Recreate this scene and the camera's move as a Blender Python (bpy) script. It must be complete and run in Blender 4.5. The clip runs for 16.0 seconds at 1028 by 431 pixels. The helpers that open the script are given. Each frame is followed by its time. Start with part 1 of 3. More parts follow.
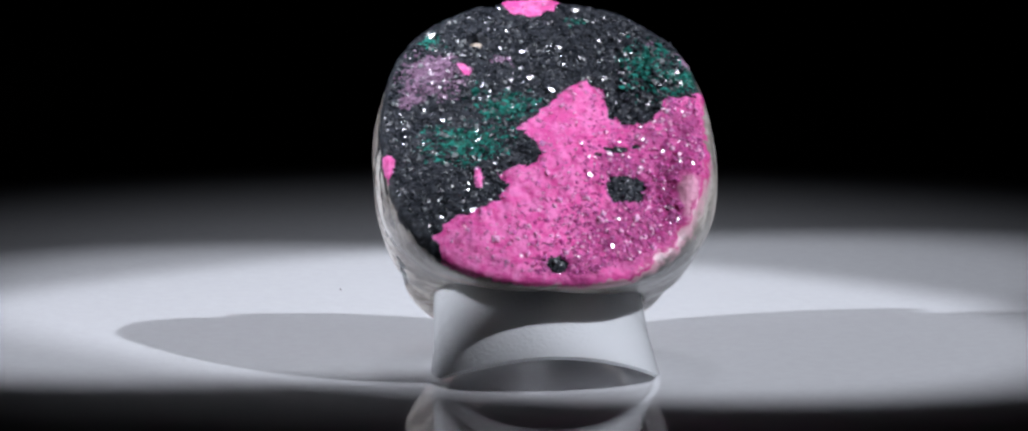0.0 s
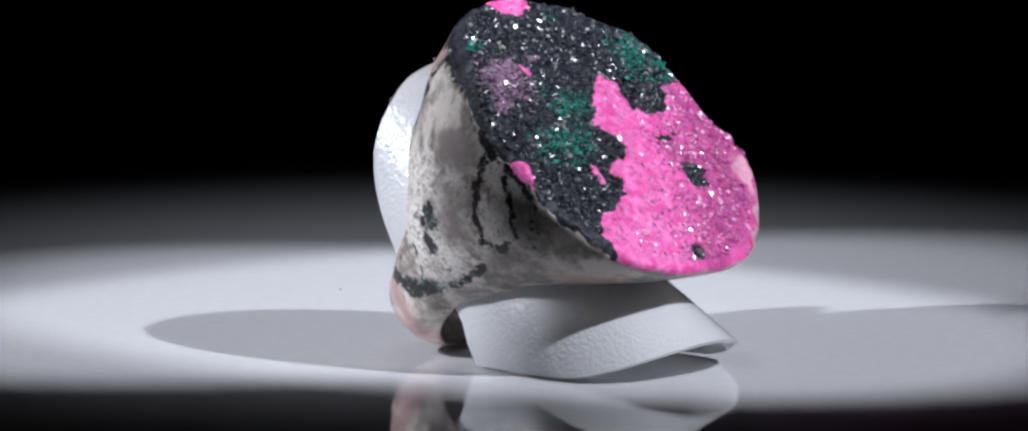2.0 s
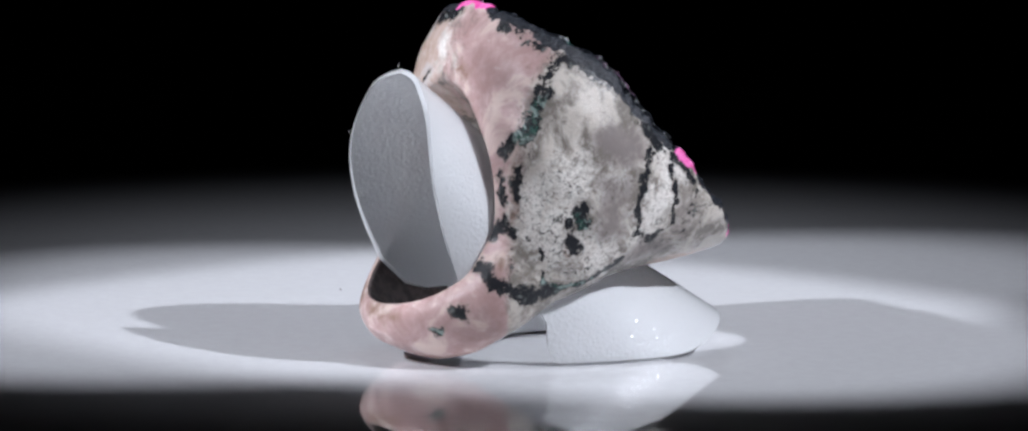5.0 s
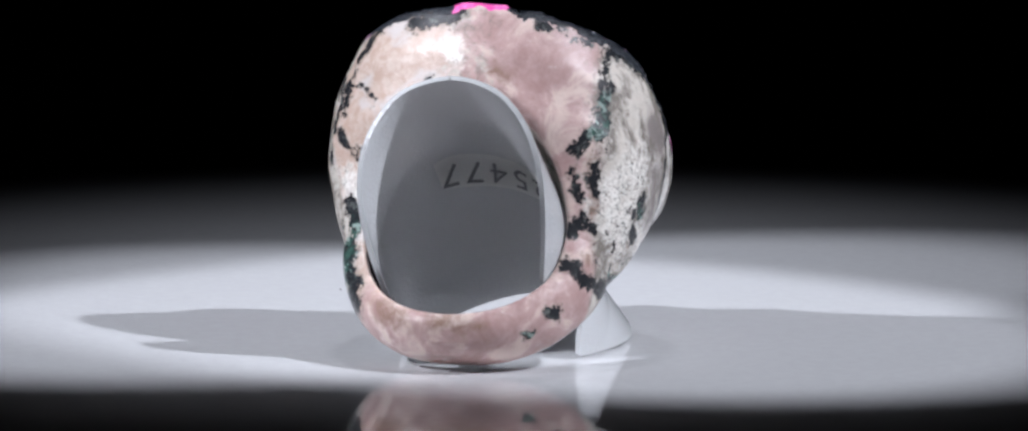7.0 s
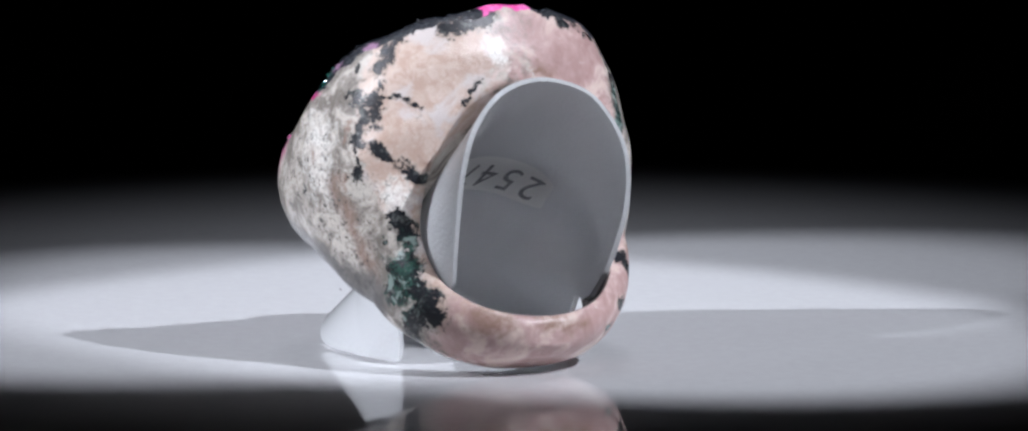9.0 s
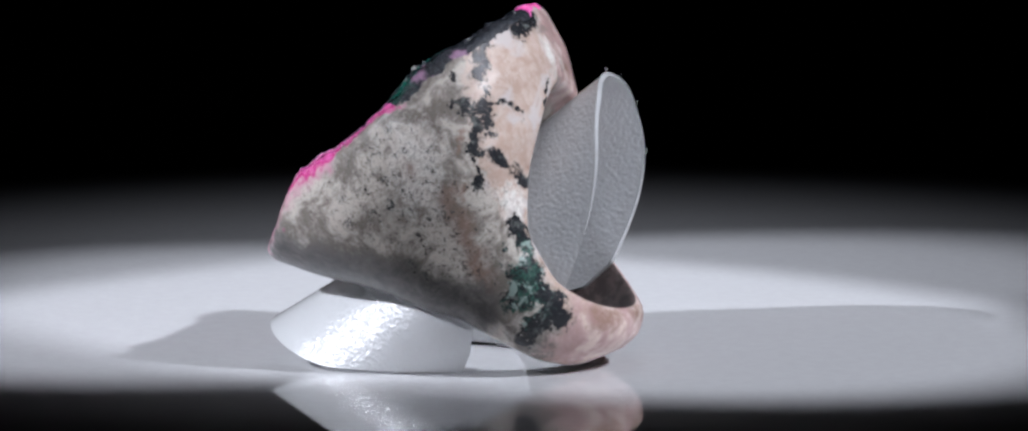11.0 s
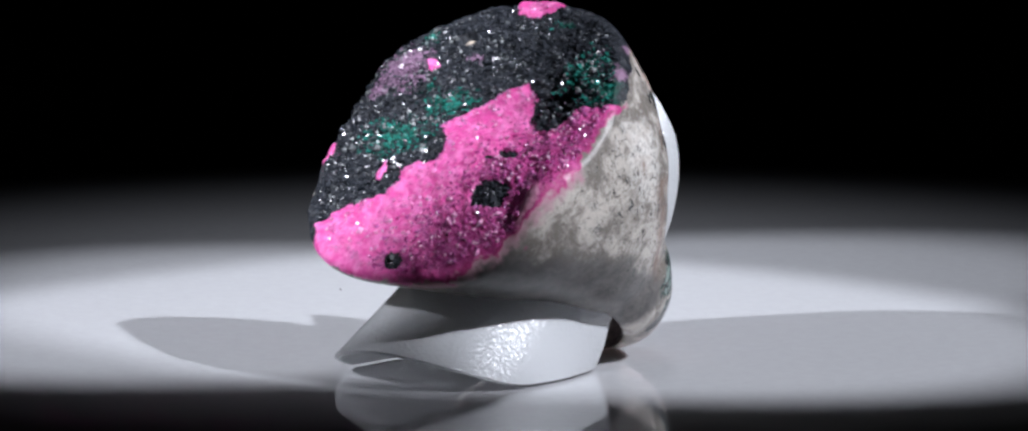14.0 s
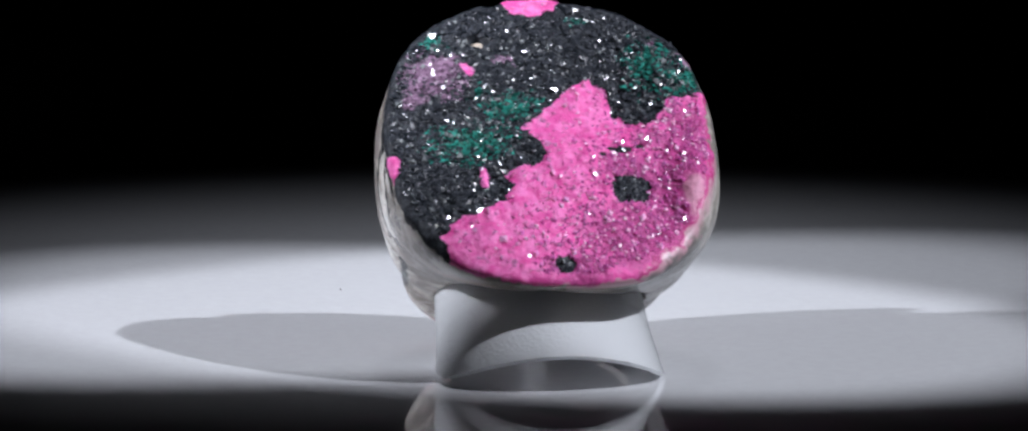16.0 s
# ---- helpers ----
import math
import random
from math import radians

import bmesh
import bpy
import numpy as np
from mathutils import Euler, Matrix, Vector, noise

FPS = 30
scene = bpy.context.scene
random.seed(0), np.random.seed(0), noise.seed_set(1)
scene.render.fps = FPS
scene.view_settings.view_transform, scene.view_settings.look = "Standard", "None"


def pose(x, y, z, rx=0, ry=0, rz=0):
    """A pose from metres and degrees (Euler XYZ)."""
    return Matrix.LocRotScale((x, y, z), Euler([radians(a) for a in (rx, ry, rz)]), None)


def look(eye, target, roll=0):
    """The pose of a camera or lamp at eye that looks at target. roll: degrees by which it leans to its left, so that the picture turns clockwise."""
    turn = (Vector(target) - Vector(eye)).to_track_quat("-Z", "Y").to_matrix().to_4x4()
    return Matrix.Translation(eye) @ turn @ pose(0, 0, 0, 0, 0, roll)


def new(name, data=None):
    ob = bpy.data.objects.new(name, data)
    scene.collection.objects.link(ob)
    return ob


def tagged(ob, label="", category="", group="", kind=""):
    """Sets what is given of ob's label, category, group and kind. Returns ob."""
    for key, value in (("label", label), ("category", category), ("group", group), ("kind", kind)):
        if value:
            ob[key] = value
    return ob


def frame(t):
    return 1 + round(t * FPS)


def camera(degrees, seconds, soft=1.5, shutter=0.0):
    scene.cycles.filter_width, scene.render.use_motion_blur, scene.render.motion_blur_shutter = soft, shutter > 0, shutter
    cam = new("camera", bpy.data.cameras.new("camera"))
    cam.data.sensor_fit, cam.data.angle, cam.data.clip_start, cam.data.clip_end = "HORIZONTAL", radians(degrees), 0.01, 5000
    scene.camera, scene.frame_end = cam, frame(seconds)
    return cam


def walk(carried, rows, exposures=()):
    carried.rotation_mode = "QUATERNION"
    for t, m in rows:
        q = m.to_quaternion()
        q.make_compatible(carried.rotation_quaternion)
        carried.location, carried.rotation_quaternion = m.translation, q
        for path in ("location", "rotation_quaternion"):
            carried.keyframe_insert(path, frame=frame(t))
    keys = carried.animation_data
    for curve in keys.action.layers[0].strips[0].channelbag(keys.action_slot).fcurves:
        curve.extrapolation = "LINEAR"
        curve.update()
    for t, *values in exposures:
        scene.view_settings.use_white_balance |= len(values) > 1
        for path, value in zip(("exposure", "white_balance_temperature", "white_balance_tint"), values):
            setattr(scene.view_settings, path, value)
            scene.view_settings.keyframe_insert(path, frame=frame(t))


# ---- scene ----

M = 0.0617e-3                      # one drawing unit of the ring's plan, in metres

# camera: a long lens on a stand, looking slightly down at the table
cam = camera(12.0, 16.0, soft=2.3)
EYE = pose(0.00035, -0.4602, 0.07085, 82.92, 0, 0)
walk(cam, [(0, EYE), (16, EYE)])

# a dark studio, lit by two focused lamps in front of the table, one from each side, plus an added weak overhead fill
world = bpy.data.worlds.new("studio")
scene.world = world
world.use_nodes = True
world.node_tree.nodes["Background"].inputs[0].default_value = (0.55, 0.6, 0.75, 1)
world.node_tree.nodes["Background"].inputs[1].default_value = 0.008


def spot(name, eye, target, watts, cone, blend, size, colour):
    data = bpy.data.lights.new(name, "SPOT")
    data.energy, data.spot_size, data.spot_blend, data.shadow_soft_size, data.color = watts, radians(cone), blend, size, colour
    ob = new(name, data)
    ob.matrix_world = look(eye, target)
    return ob


LAMP = (0.85, 0.885, 1.0)
spot("spot_lamp_right", (0.4449, -0.3232, 0.4952), (0.002, 0.0255, 0.0), 30.5, 6.7, 0.05, 0.0065, LAMP)
spot("spot_lamp_left", (-0.4592, -0.2759, 0.3682), (-0.005, 0.035, 0.0), 25.5, 7.1, 0.05, 0.0065, LAMP)
# added fill, not a known lamp: hazes the pool's back edge, lifts shadows
spot("fill_spot_above", (0.0, 0.10, 0.75), (0.0, 0.057, 0.0), 9.5, 10.6, 0.7, 0.045, LAMP)
scene.view_settings.exposure = 0.0

# ---- materials ----


def mat(name):
    m = bpy.data.materials.new(name)
    m.use_nodes = True
    nt = m.node_tree
    return m, nt, nt.nodes["Principled BSDF"]


def node(nt, kind, **values):
    n = nt.nodes.new(kind)
    for k, v in values.items():
        if k in n.inputs:
            n.inputs[k].default_value = v
    return n


def noise_of(nt, scale, detail=4.0, rough=0.55, distortion=0.0, space="Object"):
    c = nt.nodes.new("ShaderNodeTexCoord")
    n = nt.nodes.new("ShaderNodeTexNoise")
    n.inputs["Scale"].default_value, n.inputs["Detail"].default_value = scale, detail
    n.inputs["Roughness"].default_value, n.inputs["Distortion"].default_value = rough, distortion
    nt.links.new(c.outputs[space], n.inputs["Vector"])
    return n.outputs["Fac"]


def attr(nt, name):
    n = nt.nodes.new("ShaderNodeAttribute")
    n.attribute_name = name
    return n.outputs["Fac"]


def maths(nt, op, a, b=0.5, c=0.0):
    n = nt.nodes.new("ShaderNodeMath")
    n.operation = op
    for i, v in enumerate((a, b, c)):
        if hasattr(v, "is_linked"):
            nt.links.new(v, n.inputs[i])
        else:
            n.inputs[i].default_value = v
    return n.outputs[0]


def step(nt, v, lo, hi):
    n = nt.nodes.new("ShaderNodeMapRange")
    n.interpolation_type = "SMOOTHSTEP"
    nt.links.new(v, n.inputs[0])
    n.inputs[1].default_value, n.inputs[2].default_value = lo, hi
    return n.outputs[0]


def mix(nt, fac, a, b):
    n = nt.nodes.new("ShaderNodeMix")
    n.data_type = "RGBA"
    for i, v in ((0, fac), (6, a), (7, b)):
        if hasattr(v, "is_linked"):
            nt.links.new(v, n.inputs[i])
        elif i == 0:
            n.inputs[0].default_value = v
        else:
            n.inputs[i].default_value = (*v, 1)
    return n.outputs[2]


def bump(nt, bsdf, height, strength, distance):
    n = nt.nodes.new("ShaderNodeBump")
    n.inputs["Strength"].default_value, n.inputs["Distance"].default_value = strength, distance
    nt.links.new(height, n.inputs["Height"])
    nt.links.new(n.outputs[0], bsdf.inputs["Normal"])
    nt.links.new(n.outputs[0], bsdf.inputs["Coat Normal"])
    return n.outputs[0]


def stone_material():
    """Polished veined stone; the masks on the mesh say where the rose, cream, dark and green minerals lie."""
    m, nt, b = mat("polished_stone")
    big = noise_of(nt, 260, 6, 0.6, 0.6)
    mid = noise_of(nt, 900, 7, 0.65, 0.4)
    fine = noise_of(nt, 3200, 4, 0.7)
    grey = mix(nt, step(nt, big, 0.43, 0.57), (0.19, 0.17, 0.15), (0.54, 0.495, 0.445))
    grey = mix(nt, step(nt, mid, 0.44, 0.90), grey, (0.58, 0.53, 0.495))
    grey = mix(nt, step(nt, maths(nt, "ADD", fine, maths(nt, "MULTIPLY", mid, 0.6)), 0.96, 1.16), grey, (0.20, 0.18, 0.155))
    blot = noise_of(nt, 1700, 6, 0.7, 1.2)
    grey = mix(nt, step(nt, blot, 0.48, 0.88), grey, (0.23, 0.19, 0.16))
    grey = mix(nt, step(nt, blot, 0.50, 0.14), grey, (0.58, 0.54, 0.49))
    rose = mix(nt, step(nt, maths(nt, "ADD", maths(nt, "MULTIPLY", big, 0.7), maths(nt, "MULTIPLY", mid, 0.3)), 0.36, 0.62), (0.38, 0.245, 0.23), (0.53, 0.38, 0.36))
    rose = mix(nt, step(nt, big, 0.47, 0.64), rose, (0.63, 0.50, 0.45))
    cream = mix(nt, step(nt, mid, 0.35, 0.65), (0.45, 0.33, 0.27), (0.55, 0.445, 0.39))
    cream = mix(nt, step(nt, big, 0.54, 0.66), cream, (0.54, 0.485, 0.465))
    wob = maths(nt, "MULTIPLY", maths(nt, "SUBTRACT", mid, 0.5), 1.3)
    wob2 = maths(nt, "MULTIPLY", maths(nt, "SUBTRACT", fine, 0.5), 0.5)
    wob = maths(nt, "ADD", wob, wob2)
    col = mix(nt, step(nt, maths(nt, "ADD", attr(nt, "cream"), wob), 0.38, 0.62), grey, cream)
    col = mix(nt, step(nt, maths(nt, "ADD", attr(nt, "rose"), wob), 0.25, 0.75), col, rose)
    col = mix(nt, step(nt, maths(nt, "ADD", attr(nt, "white"), maths(nt, "MULTIPLY", wob, 1.7)), 0.25, 0.95), col, mix(nt, step(nt, blot, 0.45, 0.72), (0.78, 0.745, 0.70), (0.36, 0.30, 0.26)))
    col = mix(nt, step(nt, maths(nt, "ADD", attr(nt, "smoke"), wob), 0.2, 1.0), col, (0.23, 0.20, 0.19))
    col = mix(nt, step(nt, maths(nt, "ADD", attr(nt, "rust"), wob), 0.3, 1.1), col, (0.27, 0.175, 0.14))
    # shade under the flank, put into the stone's colour as a darker grey
    underside_shade = mix(nt, step(nt, mid, 0.3, 0.75), (0.085, 0.08, 0.078), (0.17, 0.158, 0.15))
    col = mix(nt, step(nt, maths(nt, "ADD", attr(nt, "underside_shade"), maths(nt, "MULTIPLY", wob, 0.6)), 0.3, 0.8), col, underside_shade)
    ink = mix(nt, step(nt, maths(nt, "ADD", maths(nt, "MULTIPLY", attr(nt, "green"), 0.7), maths(nt, "MULTIPLY", maths(nt, "SUBTRACT", blot, 0.5), 2.6)), 0.45, 0.8), (0.020, 0.021, 0.024), (0.035, 0.085, 0.068))
    ink = mix(nt, step(nt, mid, 0.54, 0.72), ink, (0.15, 0.16, 0.15))
    mint = maths(nt, "MULTIPLY", step(nt, attr(nt, "green"), 0.25, 0.6), step(nt, noise_of(nt, 620, 5, 0.65, 0.8), 0.52, 0.60))
    ink = mix(nt, mint, ink, (0.24, 0.31, 0.28))
    frayed = maths(nt, "ADD", maths(nt, "MULTIPLY", attr(nt, "dark"), 1.15), maths(nt, "ADD", maths(nt, "MULTIPLY", maths(nt, "SUBTRACT", blot, 0.55), 0.9), maths(nt, "ADD", wob, maths(nt, "MULTIPLY", wob2, 0.9))))
    halo = maths(nt, "MULTIPLY", step(nt, frayed, 0.2, 0.46), 0.32)
    col = mix(nt, halo, col, (0.19, 0.18, 0.15))
    dark = step(nt, frayed, 0.40, 0.62)
    col = mix(nt, dark, col, ink)
    # the lower wall of the hole is coloured darker than the outside
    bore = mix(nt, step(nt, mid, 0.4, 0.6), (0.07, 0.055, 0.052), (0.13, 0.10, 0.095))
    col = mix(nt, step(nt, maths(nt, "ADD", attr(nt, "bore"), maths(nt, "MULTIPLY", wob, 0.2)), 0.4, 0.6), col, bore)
    # worn edge of the rough top
    rim = step(nt, maths(nt, "ADD", attr(nt, "druse"), maths(nt, "MULTIPLY", wob, 0.4)), 0.4, 0.6)
    pink = mix(nt, step(nt, mid, 0.4, 0.62), (0.70, 0.075, 0.32), (0.86, 0.20, 0.50))
    pink = mix(nt, step(nt, maths(nt, "ADD", attr(nt, "plum"), maths(nt, "MULTIPLY", wob, 0.7)), 0.3, 0.75), pink,
               mix(nt, step(nt, fine, 0.4, 0.62), (0.38, 0.035, 0.18), (0.57, 0.09, 0.30)))
    crust = mix(nt, step(nt, fine, 0.42, 0.66), (0.010, 0.012, 0.016), (0.055, 0.059, 0.068))
    crust = mix(nt, step(nt, maths(nt, "ADD", attr(nt, "green"), wob), 0.5, 0.8), crust, (0.012, 0.085, 0.062))
    crust = mix(nt, step(nt, maths(nt, "ADD", attr(nt, "lilac"), wob), 0.45, 0.75), crust, (0.28, 0.165, 0.25))
    top = mix(nt, step(nt, maths(nt, "ADD", attr(nt, "pink"), maths(nt, "MULTIPLY", wob, 0.25)), 0.46, 0.54), crust, pink)
    col = mix(nt, step(nt, maths(nt, "ADD", attr(nt, "blushed"), maths(nt, "MULTIPLY", wob, 0.5)), 0.3, 0.8), col, (0.52, 0.30, 0.35))
    col = mix(nt, step(nt, maths(nt, "ADD", attr(nt, "fringe"), maths(nt, "MULTIPLY", wob, 0.5)), 0.35, 0.9), col, (0.46, 0.05, 0.20))
    top = mix(nt, step(nt, maths(nt, "ADD", attr(nt, "pale"), maths(nt, "MULTIPLY", wob, 0.4)), 0.4, 0.7), top, (0.66, 0.30, 0.42))
    col = mix(nt, rim, col, top)
    nt.links.new(col, b.inputs["Base Color"])
    rough = nt.nodes.new("ShaderNodeMix")
    nt.links.new(rim, rough.inputs[0])
    rough.inputs[2].default_value, rough.inputs[3].default_value = 0.26, 0.38
    nt.links.new(rough.outputs[0], b.inputs["Roughness"])
    b.inputs["Specular IOR Level"].default_value = 0.25
    b.inputs["Subsurface Weight"].default_value = 0.12
    b.inputs["Subsurface Radius"].default_value = (0.0012, 0.0008, 0.0008)
    b.inputs["Subsurface Scale"].default_value = 1.0
    bump(nt, b, maths(nt, "ADD", fine, maths(nt, "MULTIPLY", rim, maths(nt, "MULTIPLY", noise_of(nt, 2600, 5, 0.7), 3.5))), 0.35, 0.00012)
    return m


def crystal_material(name, low, high, rough, soft):
    m, nt, b = mat(name)
    g = nt.nodes.new("ShaderNodeNewGeometry")
    col = mix(nt, g.outputs["Random Per Island"], low, high)
    nt.links.new(col, b.inputs["Base Color"])
    b.inputs["Roughness"].default_value = rough
    b.inputs["IOR"].default_value = 1.5
    b.inputs["Specular IOR Level"].default_value = 0.6
    b.inputs["Subsurface Weight"].default_value = soft
    b.inputs["Subsurface Radius"].default_value = (0.0013, 0.0006, 0.0008)
    b.inputs["Subsurface Scale"].default_value = 1.0
    return m


def plastic_material():
    """Milky frosted sheet with a leathery grain."""
    m, nt, b = mat("frosted_plastic")
    out = nt.nodes["Material Output"]
    b.inputs["Base Color"].default_value = (0.95, 0.965, 0.975, 1)
    b.inputs["Roughness"].default_value = 0.5
    b.inputs["Specular IOR Level"].default_value = 0.0
    tl = nt.nodes.new("ShaderNodeBsdfTranslucent")
    tl.inputs[0].default_value = (0.97, 0.98, 0.985, 1)
    tp = nt.nodes.new("ShaderNodeBsdfTransparent")
    tp.inputs[0].default_value = (0.97, 0.98, 0.985, 1)
    gl = nt.nodes.new("ShaderNodeBsdfGlossy")
    gl.inputs["Roughness"].default_value = 0.24
    fr = nt.nodes.new("ShaderNodeFresnel")
    fr.inputs[0].default_value = 1.6
    m1, m2, m3 = (nt.nodes.new("ShaderNodeMixShader") for _ in range(3))
    m1.inputs[0].default_value, m2.inputs[0].default_value = 0.34, 0.56
    nt.links.new(fr.outputs[0], m3.inputs[0])
    for shader, into in ((tl, m1.inputs[1]), (tp, m1.inputs[2]), (b, m2.inputs[1]), (m1, m2.inputs[2]), (m2, m3.inputs[1]), (gl, m3.inputs[2])):
        nt.links.new(shader.outputs[0], into)
    nt.links.new(m3.outputs[0], out.inputs["Surface"])
    c = nt.nodes.new("ShaderNodeTexCoord")
    v = nt.nodes.new("ShaderNodeTexVoronoi")
    v.feature = "SMOOTH_F1"
    v.inputs["Scale"].default_value = 3000
    nt.links.new(c.outputs["Object"], v.inputs["Vector"])
    grain = bump(nt, b, maths(nt, "ADD", v.outputs["Distance"], noise_of(nt, 2200, 3)), 0.5, 0.00016)
    nt.links.new(grain, gl.inputs["Normal"])
    return m


def table_material():
    m, nt, b = mat("white_acrylic")
    spk = noise_of(nt, 700, 6, 0.7)
    col = mix(nt, step(nt, spk, 0.3, 0.7), (0.67, 0.67, 0.68), (0.71, 0.71, 0.72))
    nt.links.new(col, b.inputs["Base Color"])
    b.inputs["Roughness"].default_value = 0.02
    b.inputs["IOR"].default_value = 1.53
    return m


def plain(name, colour, rough):
    m, nt, b = mat(name)
    n = noise_of(nt, 40, 5)
    nt.links.new(mix(nt, n, [c * 0.8 for c in colour], [c * 1.2 for c in colour]), b.inputs["Base Color"])
    b.inputs["Roughness"].default_value = rough
    return m


STONE, PLASTIC, ACRYLIC = stone_material(), plastic_material(), table_material()
PINK = crystal_material("pink_crystal", (0.77, 0.11, 0.37), (0.90, 0.27, 0.56), 0.22, 0.8)
CLEAR = crystal_material("clear_crystal", (0.06, 0.065, 0.07), (0.34, 0.36, 0.36), 0.2, 0.0)
ROSY = crystal_material("rosy_crystal", (0.93, 0.22, 0.55), (0.95, 0.5, 0.72), 0.22, 0.4)
PLUM = crystal_material("plum_crystal", (0.40, 0.035, 0.19), (0.66, 0.13, 0.38), 0.2, 0.6)
CRUST = crystal_material("dark_crystal", (0.006, 0.008, 0.011), (0.052, 0.056, 0.066), 0.20, 0.0)
GREEN = crystal_material("green_crystal", (0.004, 0.035, 0.027), (0.035, 0.27, 0.215), 0.15, 0.0)
LILAC = crystal_material("lilac_crystal", (0.14, 0.078, 0.128), (0.33, 0.20, 0.30), 0.2, 0.0)
VELVET = plain("black_cloth", (0.006, 0.006, 0.007), 0.95)
PAPER, INK = plain("sticker_paper", (0.88, 0.88, 0.86), 0.7), plain("grey_ink", (0.17, 0.17, 0.18), 0.6)
GRAIN = plain("beige_grain", (0.5, 0.42, 0.34), 0.5)
GRIT = plain("grit", (0.10, 0.09, 0.08), 0.8)
LINT = plain("lint", (0.6, 0.6, 0.6), 0.8)


def part(name, bm, material, parent, label=""):
    me = bpy.data.meshes.new(name)
    bm.to_mesh(me)
    bm.free()
    return part_mesh(name, me, material, parent, label)


def part_mesh(name, me, material, parent, label=""):
    me.materials.append(material)
    ob = new(name, me)
    ob.parent = parent
    return tagged(ob, label) if label else ob


# ---- setting: the table and the dark cloth behind it ----


def table():
    bm = bmesh.new()
    bmesh.ops.create_cube(bm, size=1)
    bmesh.ops.scale(bm, verts=bm.verts, vec=(1.6, 1.7, 0.012))
    bmesh.ops.translate(bm, verts=bm.verts, vec=(0, 0.55, -0.006))
    bmesh.ops.bevel(bm, geom=bm.edges[:], offset=0.002, segments=2, affect="EDGES")
    me = bpy.data.meshes.new("table_top")
    bm.to_mesh(me)
    bm.free()
    me.materials.append(ACRYLIC)
    tagged(new("table_top", me), "glossy white acrylic table top in a dark room", "table top", kind="structure")
    for name, vec, at in (("backdrop", (3.2, 0.02, 2.2), (0, 1.5, 0.6)), ("wall_behind", (3.2, 0.02, 2.2), (0, -1.4, 0.6)),
                          ("wall_east", (0.02, 2.9, 2.2), (1.6, 0.05, 0.6)), ("wall_west", (0.02, 2.9, 2.2), (-1.6, 0.05, 0.6)),
                          ("ceiling", (3.2, 2.94, 0.02), (0, 0.05, 1.72)), ("floor", (3.2, 2.94, 0.02), (0, 0.05, -0.51))):
        bm = bmesh.new()
        bmesh.ops.create_cube(bm, size=1)
        bmesh.ops.scale(bm, verts=bm.verts, vec=vec)
        bmesh.ops.translate(bm, verts=bm.verts, vec=at)
        me = bpy.data.meshes.new(name)
        bm.to_mesh(me)
        bm.free()
        me.materials.append(VELVET)
        tagged(new(name, me), "matt black cloth of a dark studio", "backdrop", kind="structure")


# ---- the ring: plan in its own axes: x across, a along the finger hole, u out of the rough top ----
TILT, YAW = radians(45.4), radians(4.5)
TOP = Vector((53, -142, 351))
FRAME = (Matrix.Translation(TOP * M) @ Matrix.Rotation(YAW, 4, "Z")
         @ Matrix(((1, 0, 0, 0), (0, -math.cos(TILT), -math.sin(TILT), 0), (0, -math.sin(TILT), math.cos(TILT), 0), (0, 0, 0, 1))))
FR = np.array(FRAME)[:3]
HOLE_U, HOLE_R = -268.0, 158.0


def to_world(x, a, u):
    p = np.stack([x, a, u], -1) * M
    return p @ FR[:, :3].T + FR[:, 3]


def curve_of(u, rows):
    """A smooth curve through about the given rows."""
    rows = sorted(rows)
    g = np.arange(-560.0, 161.0, 2.0)
    v = np.interp(g, [r[0] for r in rows], [r[1] for r in rows])
    for _ in range(2):
        v = np.convolve(np.pad(v, 5, mode="edge"), np.ones(11) / 11, mode="valid")
    return np.interp(u, g, v)


def smax(p, q, k):
    h = np.maximum(k - np.abs(p - q), 0) / k
    return np.maximum(p, q) + h * h * k / 4


def ring_field(x, a, u):
    back = curve_of(u, ((40, 280), (0, 277), (-67, 256), (-141, 206), (-188, 150), (-250, 95), (-336, 64), (-400, 66), (-446, 66), (-458, 50), (-468, 28)))
    fore = curve_of(u, ((40, 280), (0, 277), (-71, 228), (-174, 147), (-277, 95), (-351, 84), (-400, 78), (-444, 51), (-457, 10), (-468, -26)))
    fore = fore + 24 * np.clip(x / 110, 0, 1) * np.exp(-((u + 200) / 150) ** 2)
    mid, half = (fore - back) / 2, np.maximum((fore + back) / 2, 3)
    wide = curve_of(u, ((40, 240), (0, 250), (-60, 258), (-150, 252), (-220, 232), (-270, 208)))
    wide = np.where(u > -270, wide, 208 * np.maximum(1 - ((u + 270) / 197) ** 2, 0.001) ** 0.57)
    wide = wide + 8 * np.exp(-((u + 90) / 90) ** 2) * np.clip(x / 60, 0, 1)
    n = curve_of(u, ((0, 2.25), (-120, 2.35), (-240, 3.2), (-300, 3.2), (-380, 2.7), (-470, 2.4)))
    n = n + 0.3 * np.clip(a / 150, 0, 1) * np.clip((u + 200) / 150, 0, 1)
    f = ((np.abs(x) / wide) ** n + (np.abs(a - mid) / half) ** n) ** (1 / n)
    f = np.maximum((f - 1) * np.minimum(wide, half) * 0.9, -465 - u)
    hole = HOLE_R + np.clip(a - 100, 0, 200) * 0.2 - np.sqrt(x ** 2 + (u - HOLE_U) ** 2)
    return smax(smax(f, u - top_height(x, a), 14), hole, 8)


